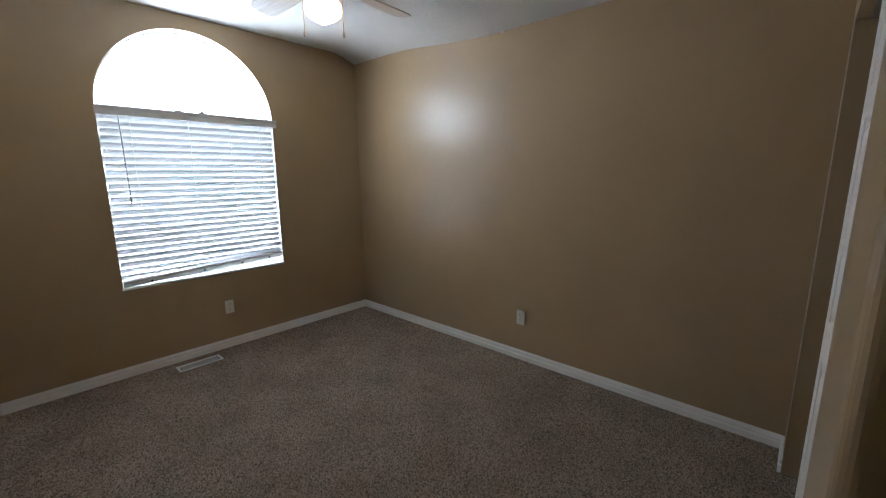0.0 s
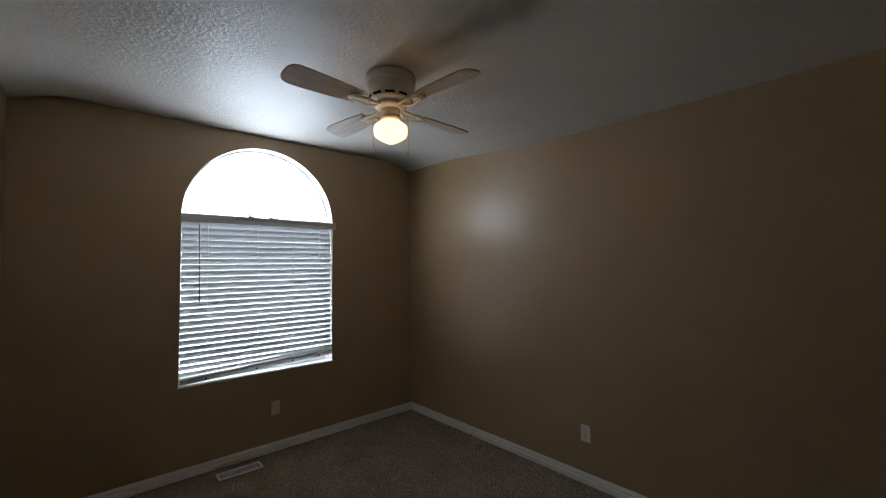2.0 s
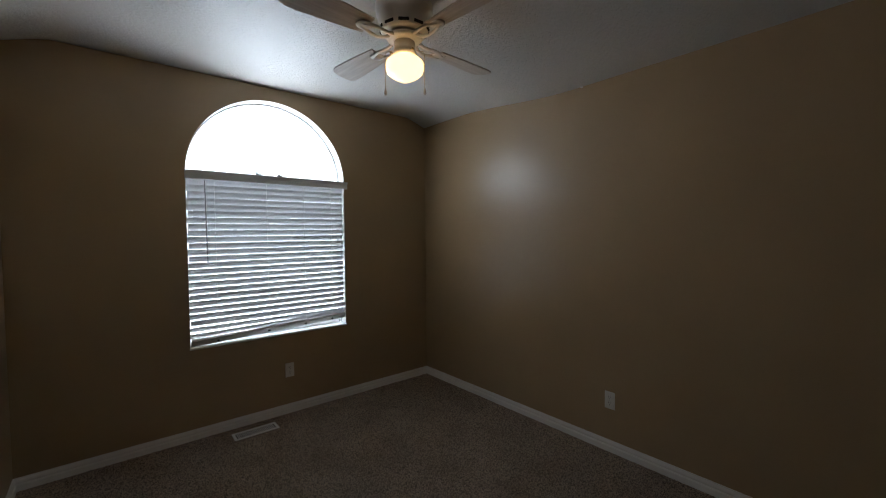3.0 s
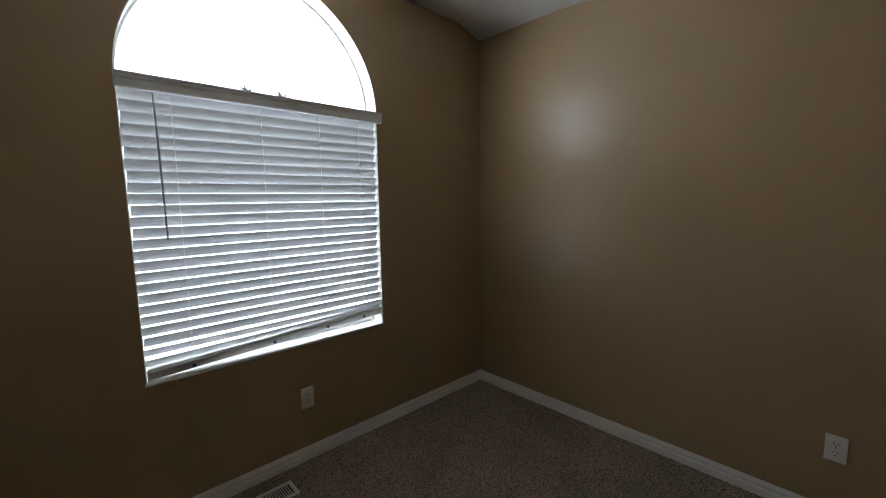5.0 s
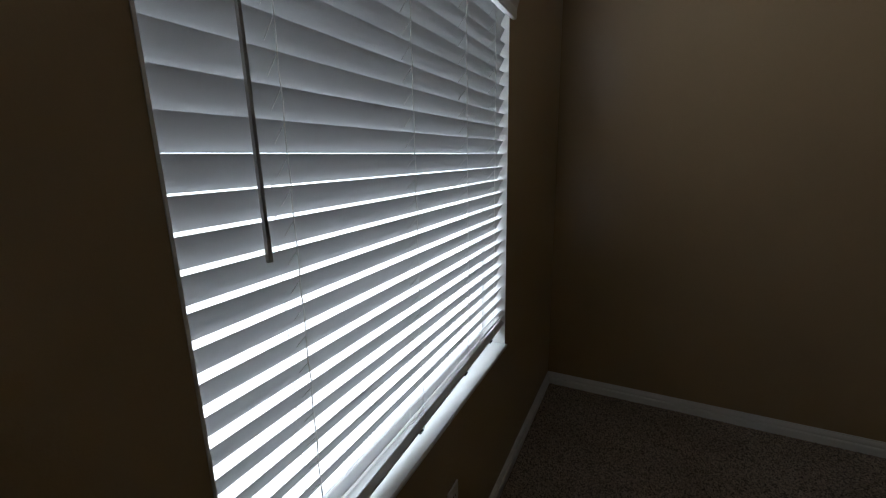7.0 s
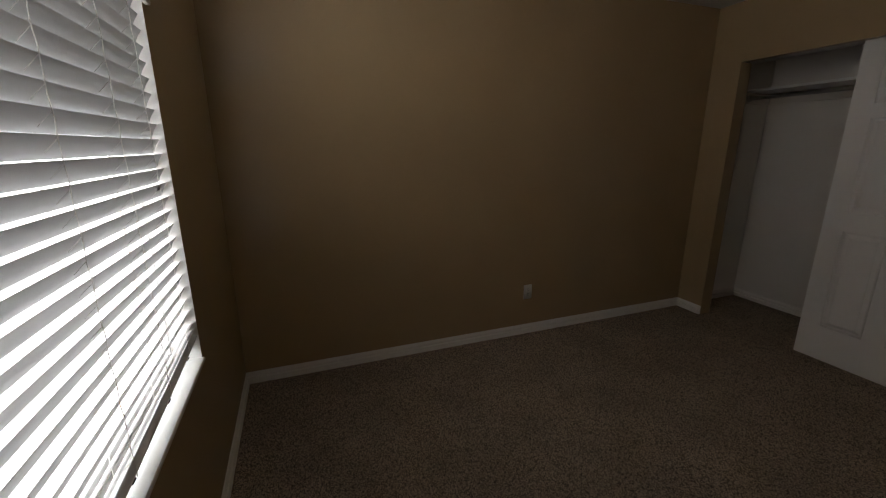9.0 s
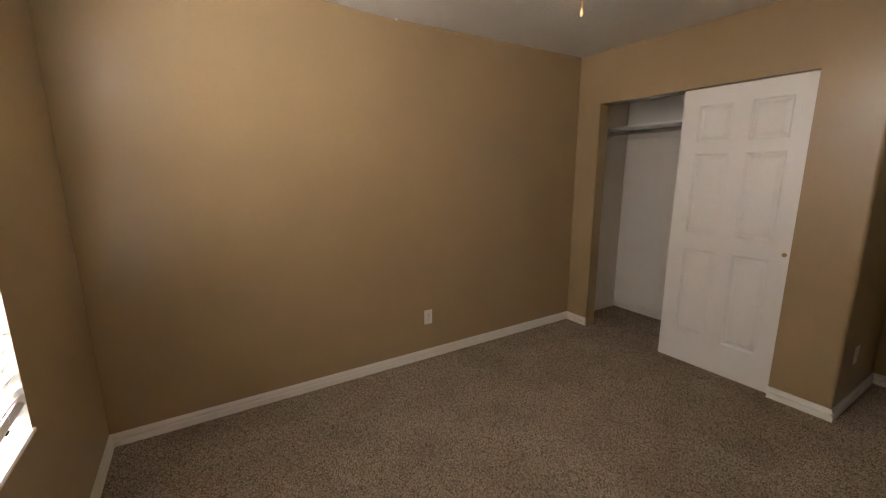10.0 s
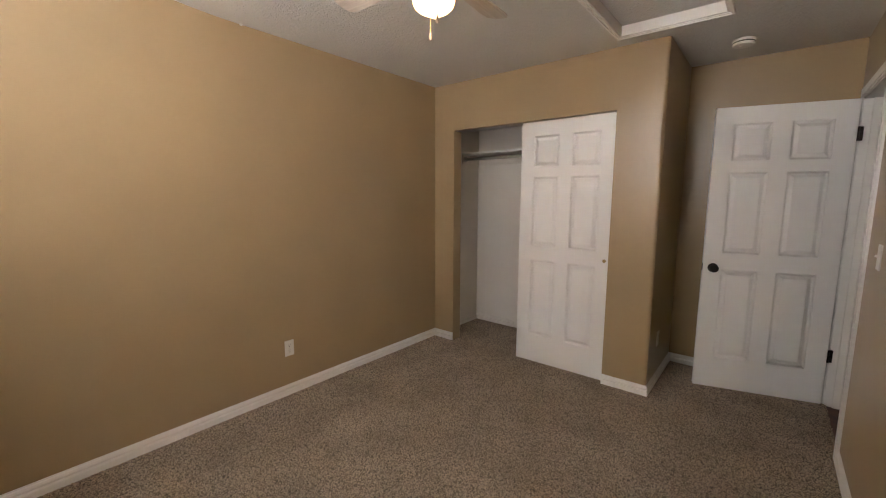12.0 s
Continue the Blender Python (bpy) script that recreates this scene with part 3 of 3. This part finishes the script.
# bedroom door, standing open
HINGE = (LEFT + 0.022, DOOR_A + 0.022)
SWING = math.degrees(math.atan2(0.205, 0.717))
door = thing("door_1", pose(HINGE[0], HINGE[1], 0.014, 0, 0, SWING), "white six-panel bedroom door with black knob, standing open", "door", kind="structure")
panel_door(door, DOORW, 2.03, 0.035, DOORP)
for sgn in (-1, 1):
    knob = lathe([(0.004, 0.0), (0.031, 0.0), (0.033, 0.003), (0.031, 0.006), (0.016, 0.009), (0.012, 0.014), (0.012, 0.026), (0.020, 0.032), (0.027, 0.040), (0.029, 0.048), (0.027, 0.056), (0.019, 0.062), (0.004, 0.064)], (0, 0, 0), "y", 28)
    k = part("door_knob", knob, BRONZE, door, "black bronze round knob", True)
    k.matrix_basis = Matrix.Translation((DOORW - 0.062, sgn * 0.0175, 0.905)) @ (Matrix.Rotation(math.pi, 4, "Z") if sgn < 0 else Matrix.Identity(4))
part("latch", box((DOORW - 0.0005, -0.011, 0.878), (DOORW + 0.0012, 0.011, 0.934)), BRONZE, door)
for z in (0.345, 1.815):
    hb = lathe([(0.0055, z - 0.044), (0.0055, z + 0.044)], (-0.005, 0.0200, 0), "z", 14)
    add_box(hb, (-0.030, 0.0075, z - 0.044), (-0.007, 0.0185, z + 0.044), 0.005)
    part("hinge", hb, BRONZE, door, "black bronze butt hinge")

# door frame
frame_1 = thing("door_frame", pose(0, 0, 0), "white moulded door casing and jambs round the doorway", "door frame", kind="structure")
part("jamb", box((LEFT - 0.122, DOOR_A, 0.0), (LEFT + 0.002, DOOR_A + 0.018, DOOR_TOP)), TRIM, frame_1)
part("jamb", box((LEFT - 0.122, DOOR_B - 0.018, 0.0), (LEFT + 0.002, DOOR_B, DOOR_TOP)), TRIM, frame_1)
part("head_jamb", box((LEFT - 0.122, DOOR_A + 0.018, DOOR_TOP - 0.018), (LEFT + 0.002, DOOR_B - 0.018, DOOR_TOP)), TRIM, frame_1)
part("door_stop", box((LEFT - 0.075, DOOR_A + 0.018, 0.0), (LEFT - 0.040, DOOR_A + 0.029, DOOR_TOP - 0.018), 0.002), TRIM, frame_1)
part("door_stop", box((LEFT - 0.075, DOOR_B - 0.029, 0.0), (LEFT - 0.040, DOOR_B - 0.018, DOOR_TOP - 0.018), 0.002), TRIM, frame_1)
part("strike_plate", box((LEFT - 0.030, DOOR_B - 0.0195, 0.885), (LEFT + 0.001, DOOR_B - 0.0175, 0.945), 0.0005, 1), BRONZE, frame_1, "black bronze strike plate")


def casing_piece(y0, y1, z0, z1, tall):
    bm = bmesh.new()
    for f0, f1, d in ((0.0, 0.30, 0.012), (0.30, 0.78, 0.016), (0.78, 1.0, 0.010)):
        if tall:
            add_box(bm, (LEFT, y0 + f0 * (y1 - y0), z0), (LEFT + d, y0 + f1 * (y1 - y0), z1), 0.0025)
        else:
            add_box(bm, (LEFT, y0, z0 + f0 * (z1 - z0)), (LEFT + d, y1, z0 + f1 * (z1 - z0)), 0.0025)
    return bm


part("casing", casing_piece(DOOR_B + 0.052, DOOR_B - 0.008, 0.0, DOOR_TOP + 0.052, True), TRIM, frame_1)
part("casing", casing_piece(DOOR_A - 0.052, DOOR_A + 0.008, 0.0, DOOR_TOP + 0.052, True), TRIM, frame_1)
part("head_casing", casing_piece(DOOR_A + 0.008, DOOR_B - 0.008, DOOR_TOP + 0.052, DOOR_TOP - 0.008, False), TRIM, frame_1)


# ---- outlets, switch, register ----
def outlet(at, label):
    """A duplex outlet; its plate lies in the x-z plane and looks to -y."""
    o = thing("wall_outlet", at, label, "outlet", "wall outlets")
    part("cover_plate", box((-0.035, -0.006, -0.0575), (0.035, 0.0, 0.0575), 0.0035), PLATE, o)
    for sz in (-0.0195, 0.0195):
        f = bmesh.new()
        add_lathe(f, [(0.0165, -0.0085), (0.0172, -0.0055)], (0, 0, sz), "y", 24)
        r = part("receptacle", f, PLATE, o)
        # slots are raised near-black pieces, the shade of the holes put in colour
        for x, h in ((-0.0065, 0.009), (0.0065, 0.007)):
            part("slot", box((x - 0.0012, -0.0092, sz + 0.003 - h / 2 + 0.002), (x + 0.0012, -0.0084, sz + 0.003 + h / 2 + 0.002)), DARK, r)
        part("slot", lathe([(0.0028, -0.0092), (0.0028, -0.0084)], (0, 0, sz - 0.008), "y", 12), DARK, r)
    part("screw", lathe([(0.001, -0.0078), (0.003, -0.0074), (0.0032, -0.0058)], (0, 0, 0), "y", 12), STEEL, o)
    return o


outlet(pose(-1.410, 0, 0.360), "white duplex outlet on the wall below the window")
outlet(pose(0, -1.993, 0.350, 0, 0, -90), "white duplex outlet low on the long tan wall")
outlet(pose(SIDE, -3.88, 0.36, 0, 0, -90), "white duplex outlet on the closet's side wall")

switch = thing("light_switch", pose(LEFT, -3.165, 1.165, 0, 0, 90), "white toggle light switch beside the doorway", "light switch")
part("cover_plate", box((-0.035, -0.006, -0.0575), (0.035, 0.0, 0.0575), 0.0035), PLATE, switch)
tg = part("toggle", box((-0.005, -0.019, -0.004), (0.005, -0.004, 0.006), 0.0015), PLATE, switch)
tg.rotation_euler.x = radians(-18)
for z in (-0.030, 0.030):
    part("screw", lathe([(0.001, -0.0078), (0.003, -0.0074), (0.0032, -0.0058)], (0, 0, z), "y", 12), PLATE, switch)

register = thing("floor_register", pose(-1.722, -0.172, 0.013), "white metal floor vent register set in the carpet", "floor vent")
fr = bmesh.new()
for lo, hi in (((-0.152, -0.058, 0), (0.152, -0.042, 0.006)), ((-0.152, 0.042, 0), (0.152, 0.058, 0.006)), ((-0.152, -0.042, 0), (-0.134, 0.042, 0.006)), ((0.134, -0.042, 0), (0.152, 0.042, 0.006))):
    add_box(fr, lo, hi, 0.002)
part("frame", fr, TRIM, register)
# flat near-black sheet under the louvers, coloured as the shade of the opening
part("duct_shade", box((-0.134, -0.042, -0.005), (0.134, 0.042, -0.003)), DARK, register)
bar = mesh_from("louver", box((-0.0013, -0.042, -0.002), (0.0013, 0.042, 0.0035)), TRIM)
for k in range(23):
    o = new("louver", bar)
    o.parent = register
    o.matrix_basis = pose(-0.122 + 0.2440 * k / 22, 0, 0, 0, 18, 0)


# ---- ceiling things ----
hatch = thing("attic_hatch", pose(0, 0, 0), "attic access hatch with white moulded trim in the ceiling", "attic hatch")
hx0, hx1, hy0, hy1 = HATCH
TRIMP = [(-0.001, 0.055), (-0.001, -0.005), (0.002, -0.007), (0.010, -0.007), (0.012, -0.012), (0.020, -0.013), (0.023, -0.018), (0.031, -0.018), (0.034, -0.014), (0.034, 0.0), (0.012, 0.0), (0.012, 0.055)]
ring = [(hx0, hy0), (hx0, hy1), (hx1, hy1), (hx1, hy0)]


def ring_sweep(profile, pts, z):
    bm = bmesh.new()
    n = len(pts)
    rings = []
    for i in range(n):
        p, a, b = Vector(pts[i]), Vector(pts[i - 1]), Vector(pts[(i + 1) % n])
        d0, d1 = (p - a).normalized(), (b - p).normalized()
        n0, n1 = Vector((-d0.y, d0.x)), Vector((-d1.y, d1.x))
        m = (n0 + n1) / (1 + n0.dot(n1))
        rings.append([bm.verts.new((p.x + m.x * d, p.y + m.y * d, z + h)) for d, h in profile])
    k = len(profile)
    for i in range(n):
        a, b = rings[i], rings[(i + 1) % n]
        for j in range(k):
            bm.faces.new((a[j], a[(j + 1) % k], b[(j + 1) % k], b[j]))
    return bm


part("trim", ring_sweep(TRIMP, ring, CEILING), TRIM, hatch)
part("panel", box((hx0 + 0.002, hy0 + 0.002, CEILING + 0.056), (hx1 - 0.002, hy1 - 0.002, CEILING + 0.070)), CEIL, hatch, "white hatch panel")

smoke = thing("smoke_detector", pose(-2.345, -3.985, CEILING), "round white smoke detector on the ceiling", "smoke detector")
part("base", lathe([(0.066, 0.001), (0.066, -0.010), (0.062, -0.012)], steps=40), PLATE, smoke)
part("cover", lathe([(0.060, -0.012), (0.061, -0.030), (0.056, -0.036), (0.040, -0.039), (0.004, -0.040)], steps=40), PLATE, smoke)
# near-black ring, its colour giving the shade of the detector's gap
part("grille", lathe([(0.0595, -0.012), (0.0615, -0.0165), (0.0615, -0.019), (0.060, -0.0205)], steps=40), DARK, smoke)
part("test_button", lathe([(0.010, -0.038), (0.010, -0.042), (0.002, -0.0425)], (0.015, 0.01, 0), steps=20), PLATE, smoke)

tagged(part("paint_drip", lathe([(0.003, 0.0), (0.010, -0.003), (0.008, -0.010), (0.002, -0.014)], (-0.008, -1.781, 2.458), steps=10), TRIM), "small white paint blob where ceiling meets wall", "paint blob")

# ceiling fan
FX, FY = -1.501, -1.831
FTOP = ceiling_height(FX, FY)
fan = thing("ceiling_fan", pose(FX, FY, 0), "cream four-blade hugger ceiling fan with a lit schoolhouse globe", "ceiling fan")
part("housing", lathe([(0.118, FTOP + 0.002), (0.124, FTOP - 0.012), (0.126, FTOP - 0.030), (0.120, FTOP - 0.034), (0.122, FTOP - 0.040), (0.121, FTOP - 0.058), (0.115, FTOP - 0.064), (0.110, FTOP - 0.095), (0.103, FTOP - 0.122), (0.098, FTOP - 0.130), (0.060, FTOP - 0.134)], steps=48), ENAMEL, fan, smooth=True)
for k in range(10):
    a = 2 * math.pi * (k + 0.5) / 10
    # solid near-black block, the shade of an open slot put in its colour
    sl = part("vent_slot", box((0.098, -0.022, -0.006), (0.1075, 0.022, 0.006), 0.002, 1), DARK, fan)
    sl.matrix_basis = Matrix.Translation((0, 0, FTOP - 0.116)) @ Matrix.Rotation(a, 4, "Z")
HUB = 2.300
part("hub", lathe([(0.050, FTOP - 0.134), (0.074, HUB + 0.016), (0.078, HUB + 0.008), (0.074, HUB - 0.004), (0.046, HUB - 0.010)], steps=40), ENAMEL, fan, smooth=True)
part("switch_cup", lathe([(0.045, HUB - 0.010), (0.047, HUB - 0.040), (0.044, HUB - 0.046), (0.050, HUB - 0.052), (0.052, HUB - 0.066), (0.044, HUB - 0.070)], steps=36), ENAMEL, fan, smooth=True)
globe = part("globe", lathe([(0.043, HUB - 0.068), (0.046, HUB - 0.074), (0.066, HUB - 0.083), (0.079, HUB - 0.094), (0.082, HUB - 0.108), (0.081, HUB - 0.128), (0.076, HUB - 0.142), (0.060, HUB - 0.156), (0.036, HUB - 0.168), (0.016, HUB - 0.178), (0.002, HUB - 0.183)], steps=40), GLOBE, fan, "lit opal schoolhouse glass globe", True)
for k in range(3):
    a = 2 * math.pi * k / 3 + 0.5
    part("thumb_screw", lathe([(0.003, 0.044), (0.003, 0.058), (0.006, 0.059), (0.006, 0.064)], (0, 0, 0), "x", 10), BRASS, fan).matrix_basis = Matrix.Translation((0, 0, HUB - 0.058)) @ Matrix.Rotation(a, 4, "Z")
CH = Vector((0.76, -0.65, 0))
for sgn in (-1, 1):
    p = CH * (0.086 * sgn)
    chain = part("pull_chain", tube([tuple(CH * (0.050 * sgn) + Vector((0, 0, HUB - 0.045))), tuple(CH * (0.080 * sgn) + Vector((0, 0, HUB - 0.050))), tuple(p + Vector((0, 0, HUB - 0.062))), tuple(p + Vector((0, 0, HUB - 0.205)))], 0.0013, 6), BRASS, fan)
    part("pull_knob", lathe([(0.0015, HUB - 0.203), (0.0035, HUB - 0.210), (0.0062, HUB - 0.222), (0.0066, HUB - 0.228), (0.005, HUB - 0.234), (0.001, HUB - 0.236)], tuple(p), steps=14), BLADE, chain, "turned wooden pull", True)


def blade_mesh():
    bm = bmesh.new()
    pts = [(0.185, -0.046), (0.30, -0.056), (0.44, -0.064), (0.50, -0.064), (0.525, -0.054), (0.537, -0.030), (0.540, 0.0)]
    line = pts + [(x, -y) for x, y in reversed(pts[:-1])]
    a = [bm.verts.new((x, y, 0.003)) for x, y in line]
    b = [bm.verts.new((x, y, -0.003)) for x, y in line]
    bm.faces.new(a)
    bm.faces.new(b)
    for k in range(len(line)):
        bm.faces.new((a[k], a[(k + 1) % len(line)], b[(k + 1) % len(line)], b[k]))
    return mesh_from("blade", bm, BLADE)


def iron_mesh():
    """Scrolled blade iron: two curved arms from the hub meeting a rounded plate below the blade."""
    bm = bmesh.new()
    for sgn in (-1, 1):
        add_tube(bm, [(0.066, 0.010 * sgn, 0.004), (0.095, 0.022 * sgn, -0.010), (0.125, 0.030 * sgn, -0.014), (0.155, 0.030 * sgn, -0.010), (0.185, 0.022 * sgn, -0.008), (0.215, 0.012 * sgn, -0.008)], [0.008, 0.0075, 0.007, 0.0075, 0.008, 0.006], 8)
    add_lathe(bm, [(0.030, -0.0035), (0.034, -0.006), (0.030, -0.010), (0.008, -0.012)], (0.205, 0, 0), "z", 20)
    return mesh_from("blade_iron", bm, ENAMEL)


blade_data, iron_data = blade_mesh(), iron_mesh()
iron_data.shade_smooth()
for k in range(4):
    spin = Matrix.Translation((0, 0, HUB)) @ Matrix.Rotation(math.pi / 2 * k + radians(4), 4, "Z")
    iron = new("blade_iron", iron_data)
    iron.parent, iron.matrix_basis = fan, spin
    blade = new("blade", blade_data)
    blade.parent, blade.matrix_basis = fan, spin @ Matrix.Rotation(radians(12), 4, "X")


# ---- carpet pile ----
def pile():
    r = np.random.default_rng(7)
    step = 0.0060
    gx, gy = np.meshgrid(np.arange(LEFT - 0.008, 0, step), np.arange(BACK, 0, step))
    x, y = gx.ravel() + r.uniform(-0.5, 0.5, gx.size) * step, gy.ravel() + r.uniform(-0.5, 0.5, gx.size) * step
    keep = (x < -0.012) & (y < -0.012) & (y > BACK + 0.012)
    keep &= ~((x > SIDE - 0.012) & (x < SIDE + 0.115) & (y < CLOSET_Y + 0.012))
    keep &= ~((x > SIDE) & (y < CLOSET_BACK + 0.012))
    keep &= ~((x < OPEN_R + 0.01) & (x > SIDE) & (y < CLOSET_Y + 0.012) & (y > CLOSET_Y - 0.12))
    keep &= ~((x > OPEN_L - 0.01) & (y < CLOSET_Y + 0.012) & (y > CLOSET_Y - 0.12))
    keep &= ~((x < LEFT + 0.014) & ((y > DOOR_B - 0.02) | (y < DOOR_A + 0.02)))
    keep &= ~((abs(x + 1.722) < 0.15) & (abs(y + 0.172) < 0.056))
    x, y = x[keep], y[keep]
    n = x.size
    h = r.uniform(0.003, 0.0062, n) + 0.0008 * np.sin(x * 9 + np.sin(y * 7) * 2)
    rad = r.uniform(0.0046, 0.0066, n)
    th = r.uniform(0, 2 * np.pi, n)
    lx, ly = r.normal(0, 0.0032, n), r.normal(0, 0.0032, n)
    co = np.empty((n, 4, 3), np.float32)
    for k in range(3):
        a = th + k * 2.0944
        co[:, k, 0], co[:, k, 1], co[:, k, 2] = x + rad * np.cos(a), y + rad * np.sin(a), 0.006
    co[:, 3, 0], co[:, 3, 1], co[:, 3, 2] = x + lx, y + ly, h + 0.007
    base = (np.arange(n) * 4)[:, None]
    tri = np.concatenate([base + np.array(t) for t in ((0, 1, 3), (1, 2, 3), (2, 0, 3))], axis=1).reshape(-1).astype(np.int32)
    me = bpy.data.meshes.new("carpet_pile")
    me.vertices.add(n * 4)
    me.vertices.foreach_set("co", co.ravel())
    me.loops.add(tri.size)
    me.loops.foreach_set("vertex_index", tri)
    me.polygons.add(tri.size // 3)
    me.polygons.foreach_set("loop_start", np.arange(0, tri.size, 3, dtype=np.int32))
    me.update()
    me.validate()
    me.materials.append(PILE)
    return tagged(new("carpet_pile", me), "speckled brown and beige cut carpet pile", "carpet", kind="stuff")


pile()
